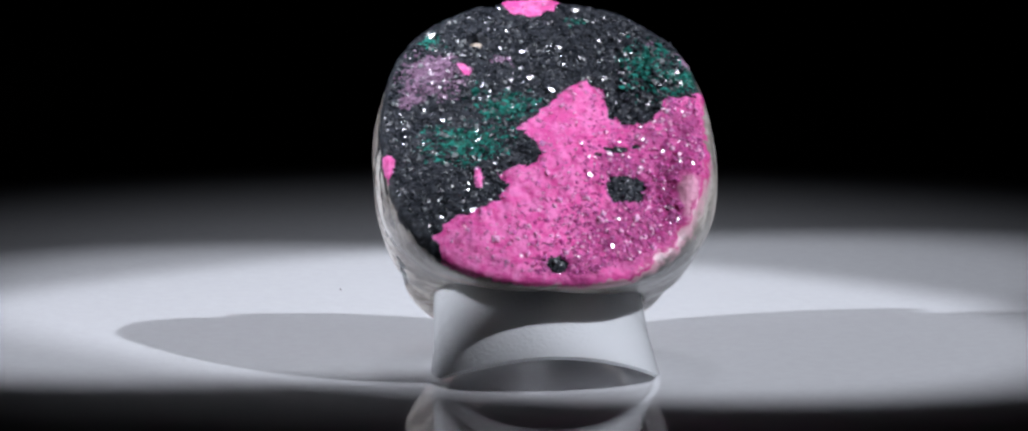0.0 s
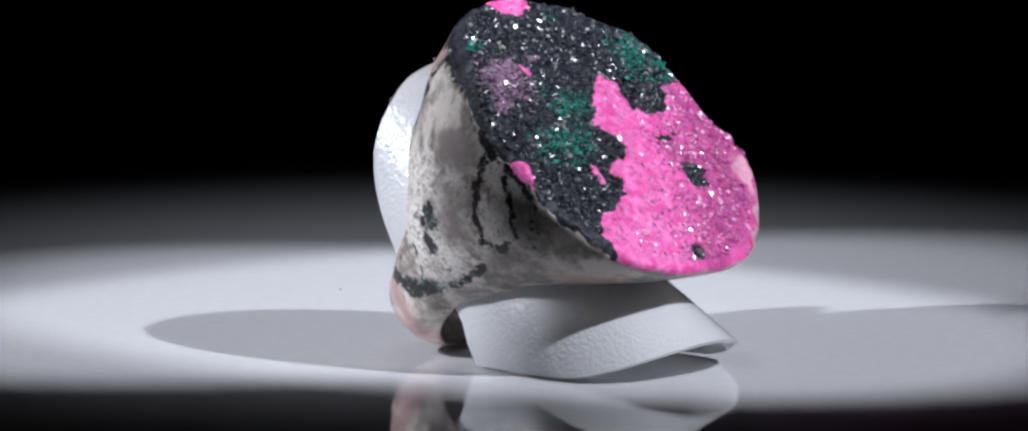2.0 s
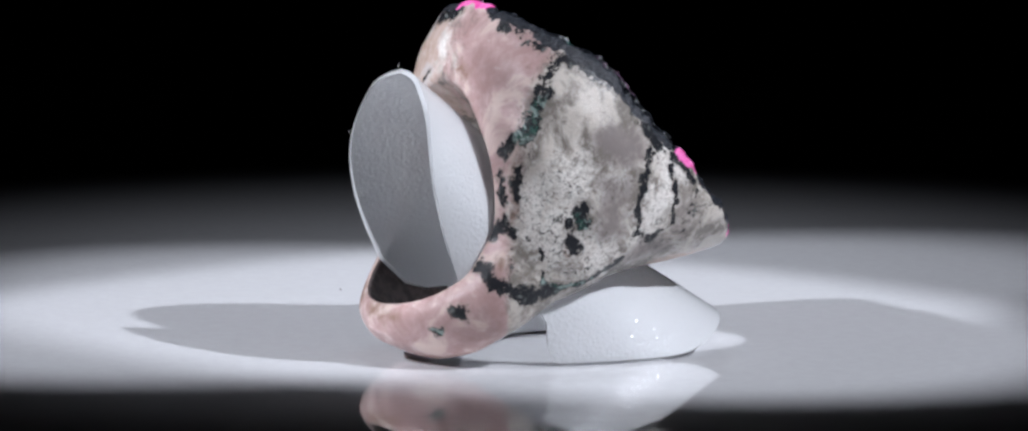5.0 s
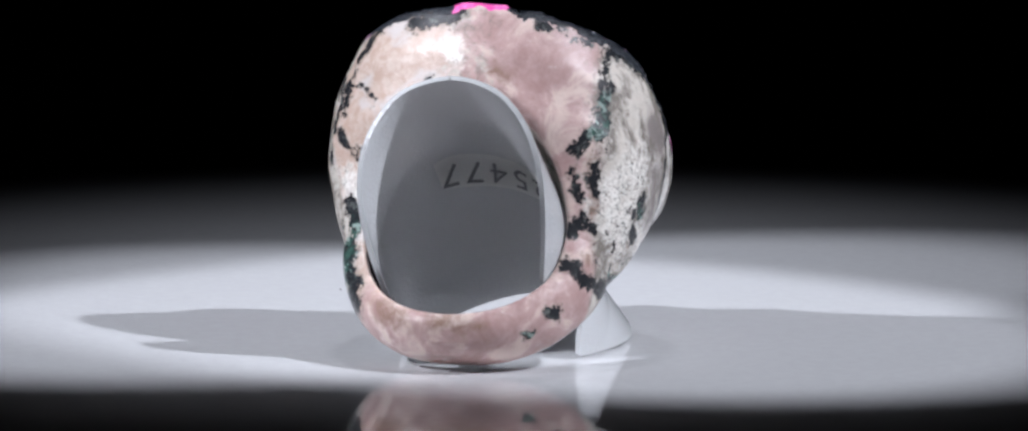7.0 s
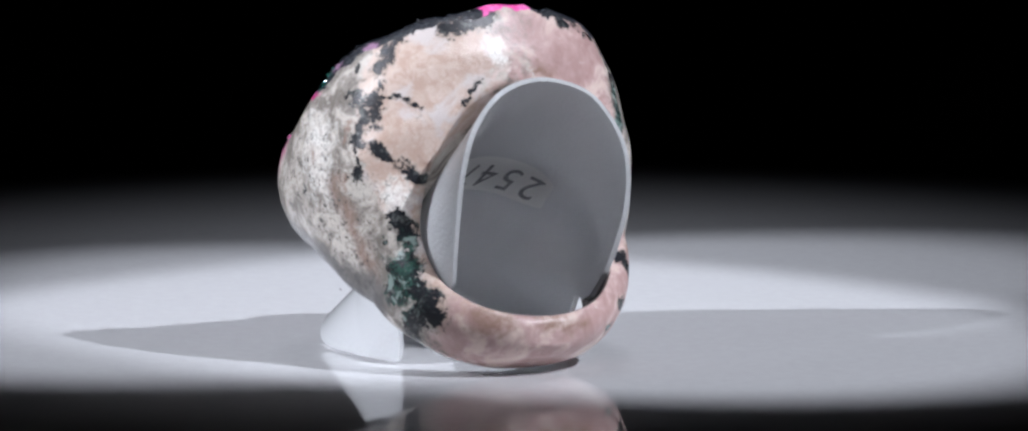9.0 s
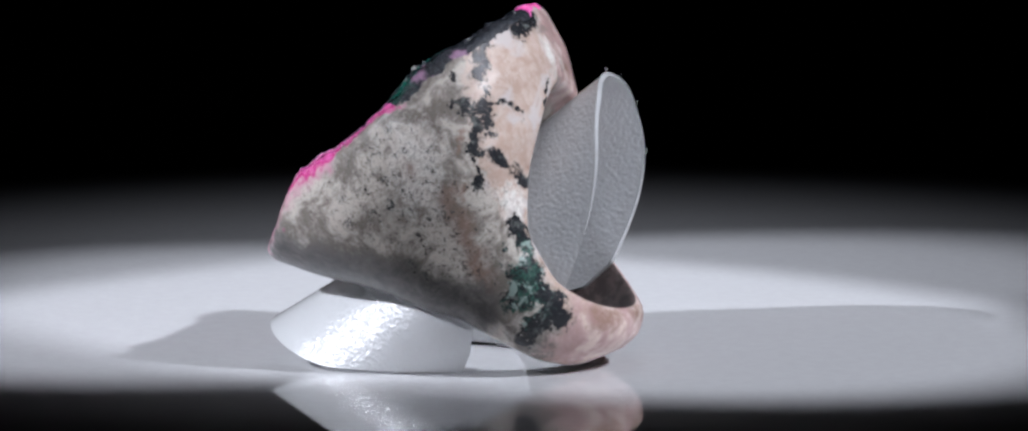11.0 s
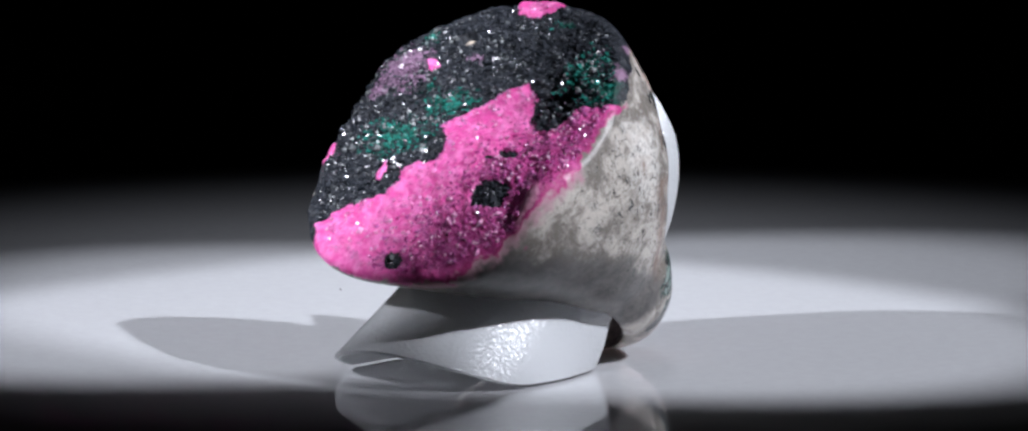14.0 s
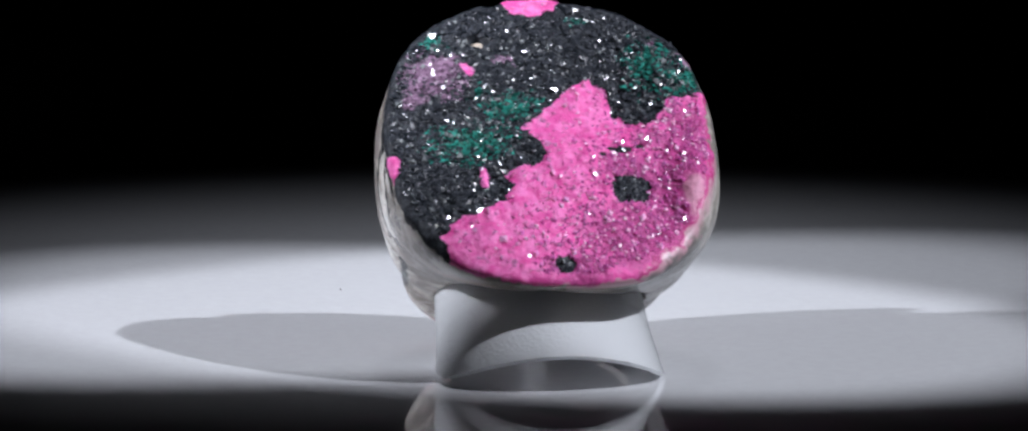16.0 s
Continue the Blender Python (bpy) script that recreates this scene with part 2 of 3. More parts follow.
def top_height(x, a):
    """The rough top: a low dome with a dip and two swellings."""
    def lump(x0, a0, sx, sa):
        return np.exp(-((x - x0) / sx) ** 2 - ((a - a0) / sa) ** 2)
    return (23 - 9 * np.clip((-a - 190) / 70, 0, 1) - 6 * ((x / 250) ** 2 + (a / 277) ** 2) - 15 * lump(95, -25, 55, 60)
            + 24 * lump(-160, -105, 60, 60) + 14 * lump(178, -130, 55, 55) + 8 * lump(20, 70, 190, 120) + 25 * lump(212, 112, 46, 74) - 12 * lump(165, 120, 35, 60))


def net(field, lo, hi, h):
    """A quad surface over the zero of a field, one vertex in each cell that it crosses."""
    ax = [np.arange(l, t + h, h) for l, t in zip(lo, hi)]
    g = field(*np.meshgrid(*ax, indexing="ij"))
    s = g < 0
    n = [len(v) for v in ax]
    c = [m - 1 for m in n]
    total, weight = np.zeros((*c, 3)), np.zeros(c)
    idx = np.indices(c).astype(float)
    for d in range(3):
        e = [1 if k == d else 0 for k in range(3)]
        g0 = g[:n[0] - e[0], :n[1] - e[1], :n[2] - e[2]]
        g1 = g[e[0]:, e[1]:, e[2]:]
        cross = (g0 < 0) != (g1 < 0)
        w = np.where(cross, g0 / np.where(cross, g0 - g1, 1), 0)
        o = [k for k in range(3) if k != d]
        for i in (0, 1):
            for j in (0, 1):
                sl = [slice(0, None)] * 3
                sl[o[0]], sl[o[1]] = slice(i, i + c[o[0]]), slice(j, j + c[o[1]])
                sl[d] = slice(0, c[d])
                cc, ww = cross[tuple(sl)], w[tuple(sl)]
                weight += cc
                total[..., d] += ww
                total[..., o[0]] += cc * i
                total[..., o[1]] += cc * j
    cell = weight > 0
    number = np.full(c, -1)
    number[cell] = np.arange(cell.sum())
    at = (np.stack([idx[0], idx[1], idx[2]], -1) + total / np.maximum(weight, 1)[..., None])[cell] * h + np.array(lo)
    quads = []
    for d in range(3):
        e = [1 if k == d else 0 for k in range(3)]
        s0, s1 = s[:n[0] - e[0], :n[1] - e[1], :n[2] - e[2]], s[e[0]:, e[1]:, e[2]:]
        o1, o2 = (d + 1) % 3, (d + 2) % 3
        for flip, where in ((False, s0 & ~s1), (True, ~s0 & s1)):
            p = np.argwhere(where)
            ok = (p[:, o1] > 0) & (p[:, o2] > 0) & (p[:, o1] < c[o1]) & (p[:, o2] < c[o2])
            p = p[ok]
            q = []
            for i, j in ((1, 1), (0, 1), (0, 0), (1, 0)):
                r = p.copy()
                r[:, o1] -= i
                r[:, o2] -= j
                q.append(number[r[:, 0], r[:, 1], r[:, 2]])
            q = np.stack(q, -1)
            quads.append(q[:, ::-1] if flip else q)
    return at, np.concatenate(quads)


def inside(poly, x, y):
    """Signed distance to a closed outline, positive within."""
    poly = np.array(poly, float)
    best, odd = np.full(x.shape, 1e9), np.zeros(x.shape, bool)
    for (x0, y0), (x1, y1) in zip(poly, np.roll(poly, -1, 0)):
        dx, dy = x1 - x0, y1 - y0
        t = np.clip(((x - x0) * dx + (y - y0) * dy) / (dx * dx + dy * dy), 0, 1)
        best = np.minimum(best, np.hypot(x - x0 - t * dx, y - y0 - t * dy))
        odd ^= ((y0 > y) != (y1 > y)) & (x < x0 + (y - y0) * dx / (dy if dy else 1e-9))
    return np.where(odd, best, -best)


def blobs(rows, *p):
    """The greatest of soft lumps: each row a centre and the half sizes along the axes; 0.5 lies on its skin."""
    out = np.zeros(p[0].shape)
    k = len(p)
    for r in rows:
        d = np.sqrt(sum(((v - r[i]) / r[k + i]) ** 2 for i, v in enumerate(p)))
        out = np.maximum(out, np.clip(1 - d / 2, 0, 1))
    return out


PINK_EDGE = ((-178, 181), (-142, 145), (-117, 138), (-87, 124), (-59, 96), (-81, 70), (-30, 62), (-11, 35), (-26, 4), (-50, -9),
             (-24, -34), (7, -59), (30, -92), (66, -109), (94, -86), (101, -47), (125, -28), (161, -36), (189, -77), (300, -95),
             (320, 102), (260, 200), (170, 260), (85, 310), (7, 320), (-80, 300), (-165, 240))


def rough(x, y, s):
    """Ragged offsets for the outlines of the minerals."""
    return np.array([noise.fractal(Vector((p / s, q / s, 3.1)), 0.9, 2.1, 4) for p, q in zip(x.ravel(), y.ravel())]).reshape(x.shape)


def top_masks(x, a):
    w = rough(x, a, 34.0)
    w2 = rough(a + 300, x, 30.0)
    xx, aa = x + 9 * w, a - 8 + 9 * w2
    pink = np.clip(0.5 + inside(PINK_EDGE, xx, aa) / 24, 0, 1)
    spots = blobs(((113, 104, 30, 26), (5, 239, 19, 16), (101, 27, 14, 8), (130, 20, 8, 6), (75, 40, 8, 6)), xx, aa)
    pink = np.minimum(pink, 1 - np.clip((spots - 0.5) * 6 + 0.5, 0, 1))
    more = blobs(((-8, -272, 42, 28), (-242, 54, 10, 28), (-113, -122, 11, 12), (-106, 80, 8, 16)), xx, aa)
    pink = np.maximum(pink, np.clip((more - 0.5) * 5 + 0.5, 0, 1))
    plum = blobs(((190, 120, 80, 130), (120, 190, 80, 60), (120, 70, 50, 40), (215, 0, 40, 60), (30, 245, 45, 25)), xx, aa)
    green = blobs(((-126, 10, 50, 28), (158, -134, 28, 40), (-60, -60, 40, 20), (-164, -186, 16, 12), (215, -110, 30, 30), (60, -235, 14, 8)), xx, aa)
    lilac = blobs(((-168, -112, 44, 42), (-60, -150, 16, 10), (-200, -70, 20, 16), (170, -176, 14, 10), (215, -140, 13, 18), (190, -205, 13, 12)), xx, aa)
    pale = blobs(((204, 122, 13, 40),), xx, aa)
    return pink, plum, green, lilac, pale


def ragged(x, a, u):
    """The points, shaken at two scales, so that the outlines of the veins wander and fray."""
    out = []
    for p in zip(x.tolist(), a.tolist(), u.tolist()):
        v = Vector(p)
        out.append(v + noise.noise_vector(v / 26) * 10 + noise.noise_vector(v / 8) * 6)
    return np.array(out)


class Mask:
    """A soft mask over the ring's points: veins are chains of rounded strokes; 0.5 lies on their skin."""

    def __init__(self, points):
        self.p = points
        self.v = np.zeros(len(points))

    def vein(self, r, *chain):
        chain = [np.array(c, float) for c in chain]
        for c, d in zip(chain, chain[1:] or chain):
            w = d - c
            t = np.clip((self.p - c) @ w / max(w @ w, 1e-6), 0, 1)
            dist = np.linalg.norm(self.p - c - t[:, None] * w, axis=1)
            self.v = np.maximum(self.v, np.clip(1 - dist / (2 * r), 0, 1))
        return self


def stone_ring():
    ring = tagged(new("stone_ring"), "chunky carved stone ring with a rough pink and black top", "ring")
    at, quads = net(ring_field, (-278, -300, -470), (278, 300, 60), 3.2)
    x, a, u = at.T
    shaken = ragged(x, a, u)
    lip = inside(LIP, shaken[:, 0], shaken[:, 1])
    top = np.clip((u + 0.8 * (shaken[:, 2] - u) - top_height(x, a) + 18 - 4 * np.clip((a - 60) / 80, 0, 1) + 6 * np.clip((-a - 80) / 60, 0, 1) * np.clip(np.abs(x) / 60 - 0.6, 0, 1)) / 8, 0, 1) * np.clip(0.5 + lip / 24, 0, 1)
    pink, plum, green, lilac, pale = top_masks(x, a)
    u2 = u + top * (relief(x, a) * (1 - 0.5 * pink) + 5 * (pink - 0.5))
    me = bpy.data.meshes.new("body")
    me.from_pydata(to_world(x, a, u2).tolist(), [], quads.tolist())
    me.polygons.foreach_set("use_smooth", [True] * len(me.polygons))
    high = np.clip((u - top_height(x, a) + 40) / 30, 0, 1) * (x > 0)
    blushed = high * np.clip(1 + lip / 30, 0, 1) * np.clip((a - 20) / 40, 0, 1)
    fringe = high * np.maximum(np.clip(1 - np.abs(lip + 2) / 9, 0, 1), np.clip(1 - np.abs(lip + 27) / 6, 0, 1) * np.clip((a - 40) / 30, 0, 1)) * (a > -140)
    # mineral zones on the polished flanks
    edge = np.where(x < 0, curve_of(u, ((0, -200), (-78, -188), (-135, -158), (-190, -110), (-222, -80), (-300, -28), (-330, 0), (-360, 60), (-380, 120))),
                    curve_of(u, ((0, -200), (-85, -150), (-130, -112), (-190, -90), (-260, -60), (-330, -40), (-400, 0), (-430, 100))))
    behind = np.clip(0.5 + (edge - a) / 50, 0, 1)
    dark, moss, blush, pallid, white, rust, smoke = (Mask(shaken) for _ in range(7))
    # flank towards -x
    dark.vein(9, (-193, -187, -17), (-196, -184, -63), (-199, -163, -104), (-193, -159, -136), (-165, -144, -174))
    moss.vein(13, (-203, -167, -87), (-200, -156, -118), (-195, -155, -139))
    dark.vein(8, (-165, -120, -190), (-175, -95, -222)).vein(11, (-185, -70, -254), (-167, -72, -266))
    dark.vein(12, (-168, -53, -315), (-192, -27, -326), (-204, 20, -307), (-204, 50, -267))
    dark.vein(8, (-204, 50, -267), (-211, 81, -215), (-217, 92, -166))
    moss.vein(6, (-207, 26, -272), (-207, 55, -258), (-211, 81, -215))
    dark.vein(3, (-218, -36, -240), (-207, 26, -272), (-194, 59, -284))
    dark.vein(8, (-253, 0, -25), (-254, 30, -79), (-236, 74, -125), (-224, 103, -107))
    dark.vein(7, (-224, 103, -107), (-231, 108, -68), (-243, 83, -45), (-249, 40, -17))
    dark.vein(11, (-249, -25, -159), (-244, -4, -176)).vein(9, (-240, -19, -192), (-234, 21, -209))
    moss.vein(8, (-246, -20, -171), (-243, 2, -178))
    dark.vein(5, (-229, 118, -45), (-230, 119, -21)).vein(6, (-210, 155, -26), (-212, 154, -13)).vein(4, (-176, 190, -40), (-187, 186, -21))
    dark.vein(4, (-214, 137, -64), (-219, 137, -50)).vein(4, (-158, 183, -79), (-168, 183, -67))
    dark.vein(11, (-157, -24, -389), (-160, -24, -386)).vein(8, (-121, -17, -422), (-126, -13, -419))
    moss.vein(7, (-121, -17, -422), (-126, -13, -419))
    dark.vein(9, (-101, -254, -16), (-136, -237, -14), (-173, -208, -13)).vein(13, (-198, -179, -5), (-221, -119, 2), (-236, -33, 0))
    dark.vein(9, (-236, -33, 0), (-243, 57, -2), (-230, 114, -7)).vein(10, (-249, -20, -4), (-248, 1, -4)).vein(5, (-251, -66, -91), (-252, -62, -91))
    smoke.vein(26, (-213, 109, -131), (-206, 132, -96)).vein(30, (-250, -10, -110), (-248, 30, -150)).vein(30, (-252, -60, -60), (-254, -20, -40)).vein(25, (-215, 130, -60), (-225, 110, -40))
    rust.vein(9, (-190, -60, -290), (-195, -40, -300)).vein(8, (-200, -85, -225), (-195, -75, -245)).vein(8, (-228, 10, -215), (-225, 25, -225)).vein(9, (-165, -120, -195), (-170, -105, -210))
    pallid.vein(30, (-123, 219, -50), (-143, 184, -90)).vein(22, (-143, -232, -20), (-173, -208, -27)).vein(12, (-124, -9, -420), (-138, 21, -410))
    white.vein(32, (-218, -85, -198), (-211, -70, -226), (-226, 8, -230)).vein(25, (-254, -18, -126), (-255, -18, -98)).vein(52, (-250, -60, -150), (-245, -40, -200)).vein(40, (-235, 30, -180), (-225, 60, -190)).vein(38, (-250, 70, -60), (-246, 80, -110)).vein(30, (-252, 20, -10), (-250, 50, -20))
    # flank towards +x
    dark.vein(10, (157, -223, -10), (213, -157, -83), (227, -123, -118)).vein(6, (227, -123, -118), (236, -86, -164)).vein(6, (205, -170, -13), (227, -141, -52))
    dark.vein(4, (199, -172, -85), (153, -193, -113)).vein(9, (230, -117, -123), (213, -134, -149), (180, -128, -180), (159, -122, -200), (140, -128, -205))
    dark.vein(17, (189, -74, -243), (180, -64, -268)).vein(24, (188, -44, -300), (200, -5, -320)).vein(15, (167, -37, -360), (180, -14, -361), (175, 42, -363))
    dark.vein(5, (209, -42, -253), (208, -42, -255)).vein(16, (194, -32, -317), (179, -33, -343)).vein(18, (176, -25, -362), (164, -19, -383))
    moss.vein(34, (196, 10, -333), (196, -29, -316), (184, -57, -283)).vein(12, (204, -23, -297), (197, -12, -326)).vein(6, (182, -57, -287), (164, -66, -288))
    rust.vein(20, (246, -50, -140), (241, -34, -183), (207, 19, -273)).vein(8, (250, -69, -44), (252, -66, -50)).vein(11, (256, -42, -71), (255, -40, -79))
    rust.vein(8, (232, -126, -85), (246, -62, -157))
    # the back, round the hole
    dark.vein(17, (90, -257, -19), (62, -266, -15), (30, -270, -16)).vein(9, (176, -205, -14), (201, -178, -68), (209, -151, -112)).vein(8, (219, -156, -57), (222, -150, -70))
    dark.vein(4, (181, -186, -92), (162, -188, -112), (143, -194, -118)).vein(4, (162, -192, -104), (157, -185, -127)).vein(4, (87, -208, -127), (50, -229, -103))
    dark.vein(9, (-198, -165, -106), (-204, -147, -142)).vein(8, (-145, -231, -15), (-150, -228, -18)).vein(10, (-206, -173, -64), (-202, -158, -110), (-202, -150, -142))
    moss.vein(8, (-202, -164, -95), (-206, -150, -123))
    dark.vein(8, (-194, -123, -178), (-198, -97, -208)).vein(9, (-173, -80, -246), (-197, -59, -253)).vein(9, (-191, -27, -330), (-199, -2, -322))
    rust.vein(26, (114, -46, -413), (70, -53, -432)).vein(18, (20, -60, -440), (-60, -50, -440)).vein(10, (156, -140, -181), (155, -139, -182)).vein(12, (-38, -237, -92), (-70, -231, -96)).vein(8, (-189, -132, -173), (-196, -92, -217))
    white.vein(38, (252, -60, -60), (250, -20, -110))
    white.vein(15, (27, -257, -61), (18, -248, -79)).vein(22, (190, -100, -205), (185, -90, -225))
    blush.vein(70, (90, -20, -440), (-90, 0, -440))
    side = np.clip(0.5 + (shaken[:, 0] + 1.5 * (shaken[:, 0] - x) - 10) / 240, 0, 1)
    cream = np.maximum(behind * side, pallid.v)
    rose = np.maximum(behind * (1 - side), np.clip(blush.v * 1.2, 0, 1))
    flecks = 0.36 * np.exp(-((behind - 0.45) / 0.3) ** 2) * (x < -100) * np.clip((u + 400) / 60, 0, 1)
    speckled = Mask(shaken).vein(55, (-245, -40, -175), (-225, 20, -230)).vein(40, (-215, 120, -60), (-222, 125, -30))
    mottled = Mask(shaken).vein(110, (252, 20, -80), (240, 20, -180))
    flecks = np.maximum(flecks, np.maximum(0.36 * speckled.v ** 0.5, 0.36 * mottled.v ** 0.5))
    green = np.where(top > 0.5, green, moss.v)
    # painted shade: the +x flank darkens towards its lower front edge
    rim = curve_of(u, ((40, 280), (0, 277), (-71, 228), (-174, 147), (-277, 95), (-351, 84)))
    underside_shade = np.clip(0.5 + (shaken[:, 1] - rim + 88) / 90, 0, 1) * np.clip((u + 350) / 50, 0, 1) * np.clip(0.5 + (x - 80) / 120, 0, 1)
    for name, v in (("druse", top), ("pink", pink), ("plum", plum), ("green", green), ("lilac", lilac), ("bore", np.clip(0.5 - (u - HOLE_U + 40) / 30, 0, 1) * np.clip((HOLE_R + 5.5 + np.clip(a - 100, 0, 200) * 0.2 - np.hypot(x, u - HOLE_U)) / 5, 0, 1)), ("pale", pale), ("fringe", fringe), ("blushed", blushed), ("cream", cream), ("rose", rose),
                    ("dark", np.minimum(np.maximum(dark.v, flecks), 0.74)), ("smoke", smoke.v), ("underside_shade", underside_shade), ("white", white.v), ("rust", rust.v)):
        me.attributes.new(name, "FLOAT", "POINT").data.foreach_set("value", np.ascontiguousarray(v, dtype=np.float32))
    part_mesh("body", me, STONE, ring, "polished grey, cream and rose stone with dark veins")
    crystals(ring)
    return ring


LIP = ((-320, -330), (270, -330), (262, -150), (246, -110), (234, -60), (237, 0), (238, 50), (230, 95), (209, 150), (171, 208), (112, 260), (60, 305), (-320, 330))


def relief(x, a):
    lift = np.array([noise.fractal(Vector((p / 30, q / 30, 0.4)), 0.8, 2.2, 5) for p, q in zip(x, a)])
    coarse = np.array([noise.cell(Vector((p / 9, q / 9, 0.4))) for p, q in zip(x + 4 * lift, a - 4 * lift)])
    return 7 * lift + 1.2 * coarse - 60 * np.clip(blobs(((-97, -184, 17, 14),), x, a) - 0.4, 0, 1)


def crystals(ring):
    """The sparkling crust: small faceted crystals, bedded in the rough top."""
    rng = np.random.default_rng(5)
    n = 36000
    x, a = rng.uniform(-262, 262, n), rng.uniform(-290, 290, n)
    keep = (np.abs(x) / 248) ** 2.15 + (np.abs(a) / 273) ** 2.15 < 0.94
    x, a = x[keep], a[keep]
    pink, plum, green, lilac, pale = top_masks(x, a)
    u = top_height(x, a) + relief(x, a) * (1 - 0.5 * pink) + 5 * (pink - 0.5)
    ranks = rng.uniform(0, 1, len(x))
    kind = np.where(pink > 0.5, np.where(plum * 1.3 > ranks, 1, 0), np.where(green > ranks * 0.9 + 0.1, 3, np.where(lilac > ranks * 0.5 + 0.3, 4, 2)))
    keep = (pale < 0.45) & (blobs(((-97, -184, 15, 12),), x, a) < 0.4) & (inside(LIP, x, a) > 4) & (rng.uniform(0, 1, len(x)) < np.where(kind == 0, 0.10, np.where(kind == 1, 0.45, 1.0)))
    x, a, u, kind, pink = x[keep], a[keep], u[keep], kind[keep], pink[keep]
    glint = rng.uniform(0, 1, len(x)) < np.where(pink > 0.5, 0.11, np.clip(0.014 + 0.05 * rough(x, a, 60.0), 0.002, 0.05) + 0.05 * (kind == 3))
    kind = np.where(glint, np.where(pink > 0.5, 6, 5), kind)
    corner = np.array(((1, 0, 0), (-1, 0, 0), (0, 1, 0), (0, -1, 0), (0, 0, 1), (0, 0, -1)), float)
    faces = ((0, 2, 4), (2, 1, 4), (1, 3, 4), (3, 0, 4), (2, 0, 5), (1, 2, 5), (3, 1, 5), (0, 3, 5))
    names = (("pink_crust", PINK, "bright pink sugary crystals"), ("plum_crust", PLUM, "deep magenta crystals"), ("black_crust", CRUST, "blackish grey crystal crust"),
             ("green_crust", GREEN, "dark green crystals"), ("lilac_crust", LILAC, "dusty lilac crystals"), ("clear_crust", CLEAR, "glittering clear crystals"),
             ("rosy_crust", ROSY, "glittering pale pink crystals"))
    for k, (name, material, label) in enumerate(names):
        pick = np.flatnonzero(kind == k)
        verts, polys = [], []
        for i in pick:
            size = (0.9 + rng.gamma(3.0, 0.42)) if k < 5 else 1.5 + rng.gamma(2.0, 0.8)
            flat = (2.0, 1.0, 0.6) if k in (2, 3, 4) else (1.5, 1.3, 0.55) if k < 2 else (1.1, 0.9, 1.0) if k == 5 else (1.2, 1.0, 0.5)
            turn = np.array(Euler(rng.normal(0, 0.4, 2).tolist() + [rng.normal(0, 0.6)]).to_matrix() if k in (2, 3, 4) else Euler(rng.normal(0, 0.35, 2).tolist() + [rng.uniform(0, 6.28)]).to_matrix() if k != 5 else Euler(rng.uniform(0, 6.28, 3)).to_matrix())
            shape = corner * size * np.array(flat) * rng.uniform(0.75, 1.25, 3)
            p = shape @ turn.T + (x[i], a[i], u[i] + (0.1 if k < 5 else 0.4 if k == 5 else 0.2) * size)
            b = len(verts)
            verts.extend(to_world(*p.T).tolist())
            polys.extend([tuple(b + j for j in f) for f in faces])
        me = bpy.data.meshes.new(name)
        me.from_pydata(verts, [], polys)
        tagged(part_mesh(name, me, material, ring, label), kind="stuff")
    # a pale grain sits in the little pit
    bm = bmesh.new()
    bmesh.ops.create_icosphere(bm, subdivisions=3, radius=1)
    for v in bm.verts:
        w = 1 + 0.25 * noise.noise(v.co * 2.1)
        v.co = to_world(*(np.array((-96, -177, 4)) + np.array(v.co) * w * (13, 10, 10)))
    for f in bm.faces:
        f.smooth = True
    part("pale_grain", bm, GRAIN, ring, "beige grain in a small pit")


# ---- the strip of plastic that props the ring: curled through the hole, standing on the table ----


def strip_at(a, th, out=0.0):
    line = np.interp(a, (-286, 0, 200, 363), (-153, -122, -92, -53))
    r = np.interp(a, (-286, 0, 200, 363), (140, 150, 160, 182))
    return to_world(-3 + (r + out) * np.sin(th), a, line - r + (r + out) * np.cos(th))


def strip_ends(th):
    d = np.abs(np.degrees(th))
    back = np.interp(d, (0, 35, 45, 60, 72, 84, 100, 113, 119), (-288, -279, -266, -245, -226, -198, -146, -84, -50))
    fore = 363 - 66 * (d / 75) ** 2.4
    return back, fore


def strip_half(a):
    """Half the angle that the curl covers: it is notched where it leaves the hole."""
    return np.interp(a, (-100, 10, 45, 75, 100, 130, 165, 220), (119, 119, 112, 101, 104, 113, 119, 119)) / 119


def smooth_row(v, times):
    for _ in range(times):
        v = np.concatenate([v[:1], (v[:-2] + 2 * v[1:-1] + v[2:]) / 4, v[-1:]])
    return v


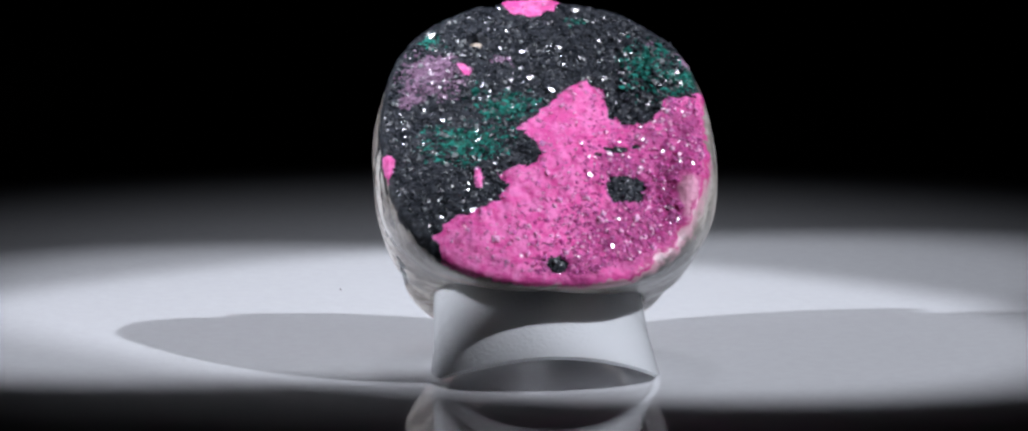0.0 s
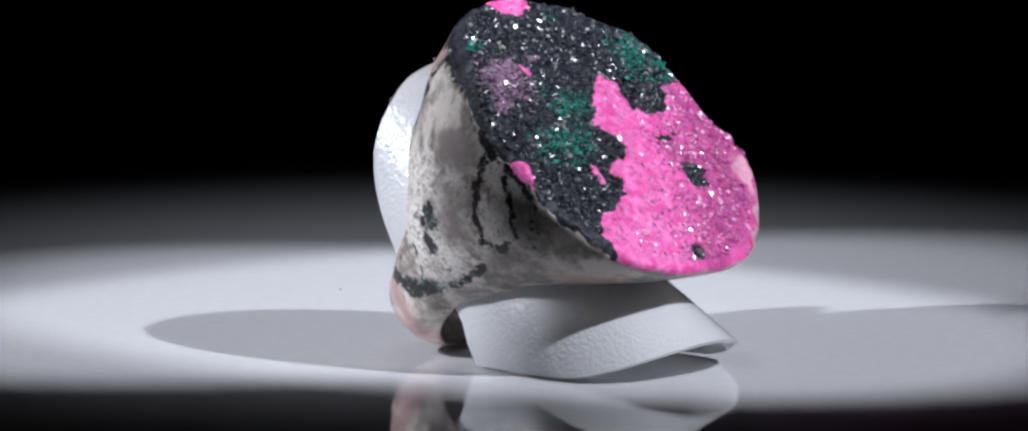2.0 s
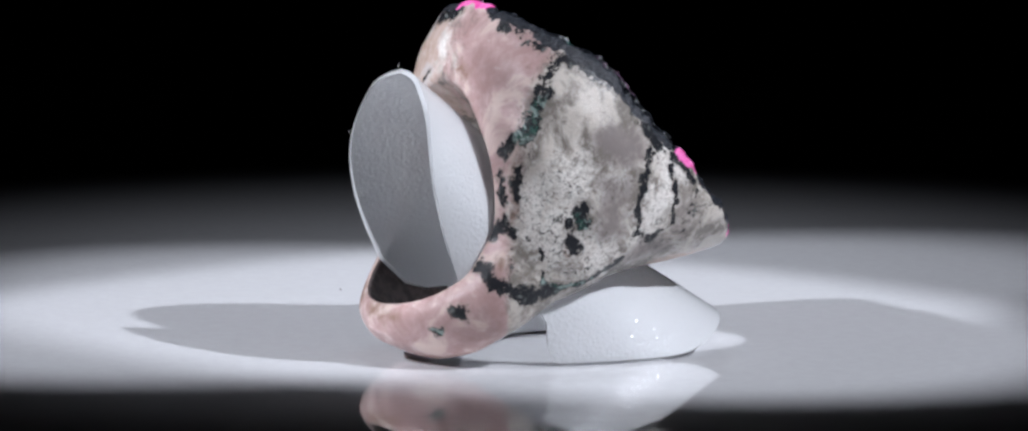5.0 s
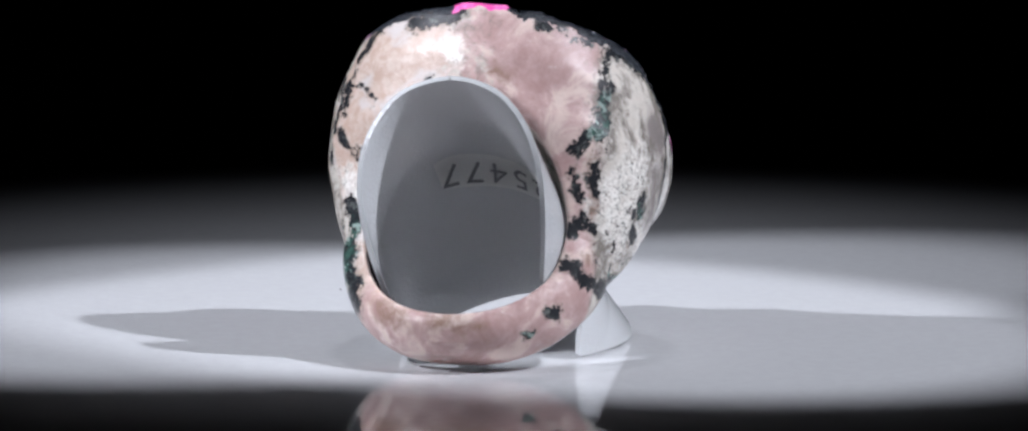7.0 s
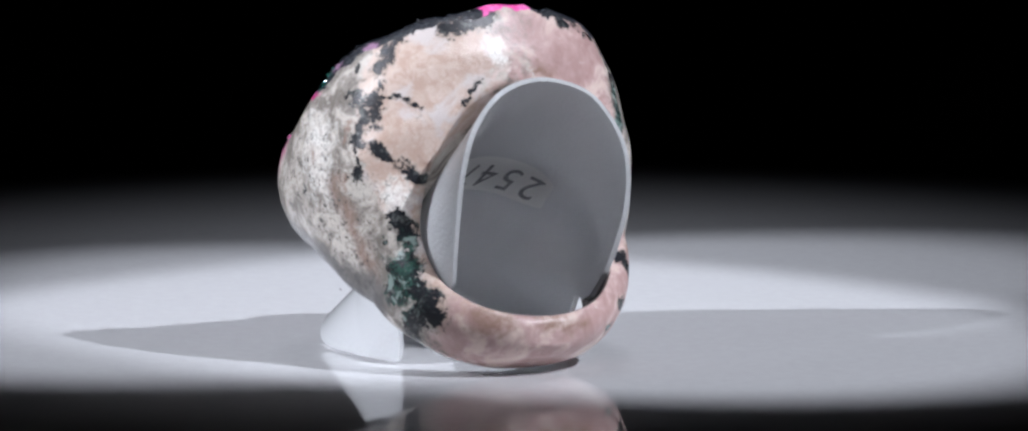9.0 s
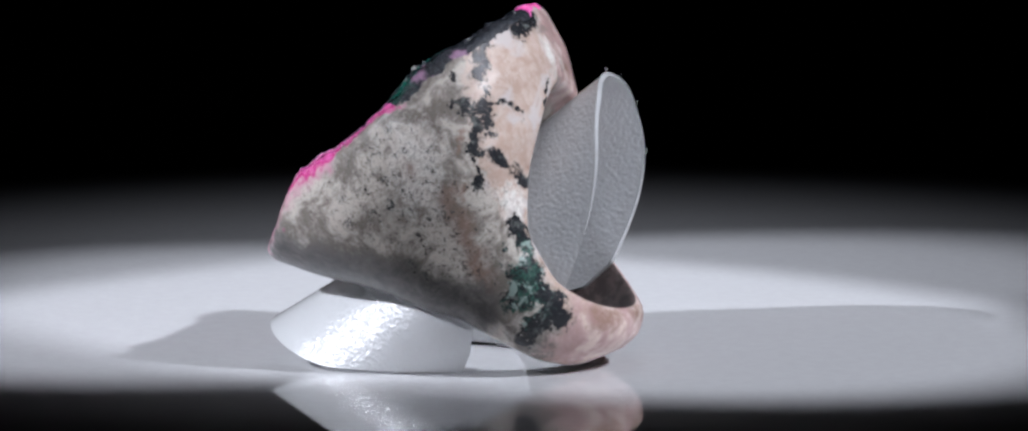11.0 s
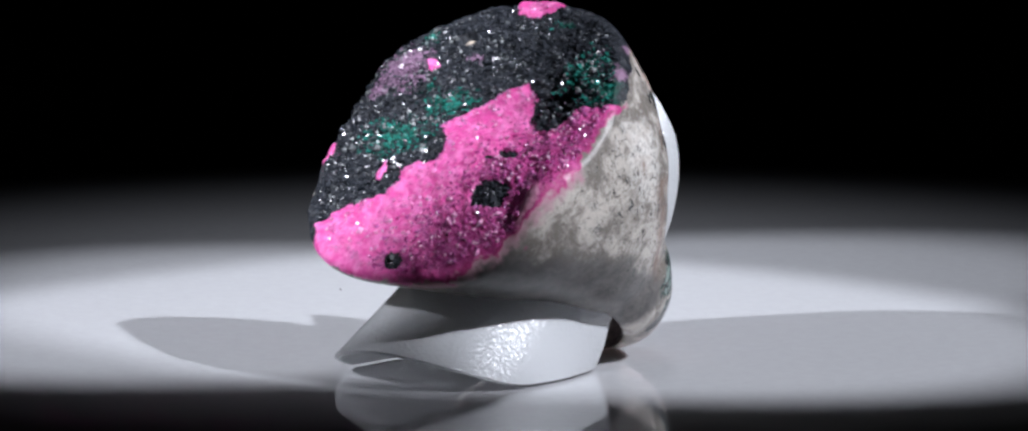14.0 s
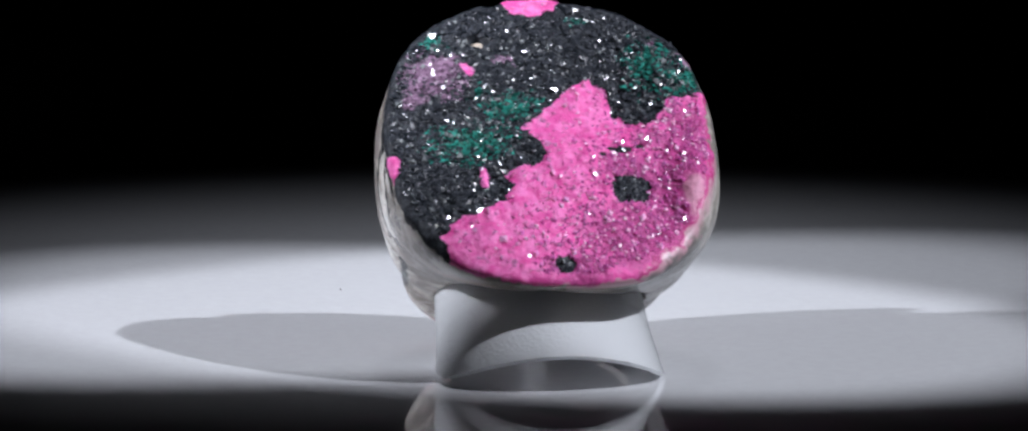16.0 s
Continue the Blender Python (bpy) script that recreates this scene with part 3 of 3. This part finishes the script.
def plastic_strip():
    thing = tagged(new("plastic_strip"), "milky translucent plastic strip curled through the ring as a prop", "display prop")
    ths = np.radians(np.linspace(-119, 119, 181))
    back, fore = strip_ends(ths)
    # the front end is cut where it meets the table
    reach = []
    for th, b, f in zip(ths, back, fore):
        row = np.linspace(b, f, 600)
        z = strip_at(row, th)[:, 2]
        low = np.flatnonzero(z < 0.00035)
        reach.append(row[low[0]] if len(low) else f)
    fore, back = smooth_row(np.array(reach), 30), smooth_row(back, 40)
    n = 110
    k = np.linspace(0, 1, n)
    grid = back[:, None] + (fore - back)[:, None] * k
    tt = ths[:, None] * strip_half(grid)
    skins = [strip_at(grid, tt, o).reshape(-1, 3) for o in (-4.0, 4.0)]
    m = len(ths)
    verts = np.concatenate(skins)
    polys = []
    off = m * n
    for i in range(m - 1):
        for j in range(n - 1):
            p = (i * n + j, i * n + j + 1, (i + 1) * n + j + 1, (i + 1) * n + j)
            polys.append(p)
            polys.append(tuple(off + q for q in p[::-1]))
    rim = [i * n for i in range(m)] + [(m - 1) * n + j for j in range(1, n)] + [i * n + n - 1 for i in range(m - 2, -1, -1)] + [j for j in range(n - 2, 0, -1)]
    for p, q in zip(rim, rim[1:] + rim[:1]):
        polys.append((p, q, off + q, off + p))
    me = bpy.data.meshes.new("sheet")
    verts[:, 2] = np.maximum(verts[:, 2], 0.0001)
    me.from_pydata(verts.tolist(), [], polys)
    bm = bmesh.new()
    bm.from_mesh(me)
    bmesh.ops.recalc_face_normals(bm, faces=bm.faces)
    for f in bm.faces:
        f.smooth = True
    for e in bm.edges:
        if e.calc_face_angle(0) > 0.7:
            e.smooth = False
    bm.to_mesh(me)
    bm.free()
    part_mesh("sheet", me, PLASTIC, thing, "frosted plastic sheet with a leathery grain")
    sticker(thing)
    lint(thing)
    return thing


def sticker(thing):
    """The paper sticker inside the curl, with its pencilled number."""
    nu, nv = 40, 12
    th = np.radians(np.linspace(-47, 33, nu))
    bm = bmesh.new()
    rows = []
    for i, t in enumerate(th):
        s = (i / (nu - 1) - 0.5) * 2
        half = 46 * (1 - abs(s) ** 5 * 0.35)
        mid = -38 - 14 * s
        rows.append([bm.verts.new(strip_at(mid + half * v, t, -5.2)) for v in np.linspace(-1, 1, nv)])
    for i in range(nu - 1):
        for j in range(nv - 1):
            bm.faces.new((rows[i][j], rows[i + 1][j], rows[i + 1][j + 1], rows[i][j + 1]))
    bmesh.ops.solidify(bm, geom=bm.faces[:], thickness=0.00005)
    paper = part("sticker", bm, PAPER, thing, "white paper sticker with a handwritten number")
    text = bpy.data.curves.new("number", "FONT")
    text.body, text.size, text.align_x, text.align_y, text.shear, text.space_character = "25477", 1.0, "CENTER", "CENTER", 0.25, 1.25
    ob = bpy.data.objects.new("number", text)
    me = bpy.data.meshes.new_from_object(ob)
    bpy.data.objects.remove(ob)
    bm = bmesh.new()
    bm.from_mesh(me)
    bmesh.ops.subdivide_edges(bm, edges=bm.edges[:], cuts=2)
    for v in bm.verts:
        t = radians(-7 + v.co.x * 24)
        v.co = strip_at(-38 - 7 * v.co.x + v.co.y * 84, t, -6.6)
    part("number", bm, INK, paper)


def lint(thing):
    """Fine curly fibres caught on the sheet's back rim."""
    for th, length, lean in ((0, 26, 0.9), (3, 15, 0.2), (72, 10, 0.3), (-80, 10, 0.4), (-50, 7, 0.5)):
        p0 = Vector(strip_at(strip_ends(radians(th))[0] + 4, radians(th)))
        bm = bmesh.new()
        pts = []
        for k in range(13):
            t = k / 12
            pts.append(p0 + Vector((math.sin(t * 5 + th) * 4, t * length * lean + math.sin(t * 9) * 2.5, t * length * (1 - lean) + math.sin(t * 7) * 3)) * M)
        hoops = [[bm.verts.new(p + Vector((math.cos(q), math.sin(q) * 0.5, math.sin(q))) * M * 0.6) for q in (0, 2.1, 4.2)] for p in pts]
        for r0, r1 in zip(hoops, hoops[1:]):
            for j in range(3):
                bm.faces.new((r0[j], r0[(j + 1) % 3], r1[(j + 1) % 3], r1[j]))
        bmesh.ops.recalc_face_normals(bm, faces=bm.faces)
        part("fibre", bm, LINT, thing)


def dust():
    """One speck of dust on the table top."""
    bm = bmesh.new()
    bmesh.ops.create_icosphere(bm, subdivisions=2, radius=0.0001)
    for v in bm.verts:
        v.co *= 1 + 0.5 * noise.noise(v.co * 9000)
        v.co.z = v.co.z * 0.6 + 0.0001
    me = bpy.data.meshes.new("dust_speck")
    bm.to_mesh(me)
    bm.free()
    me.materials.append(GRIT)
    ob = tagged(new("dust_speck", me), "tiny dark speck of dust on the white table", "dust")
    ob.location = (-0.0178, 0.047, 0.0)


table()
dust()
RING = stone_ring()
STRIP = plastic_strip()


def motions():
    rows = [(t, pose(0, 0, 0, 0, 0, 360 * t / 15.904)) for t in range(0, 17)]
    walk(RING, rows)
    walk(STRIP, rows)


motions()
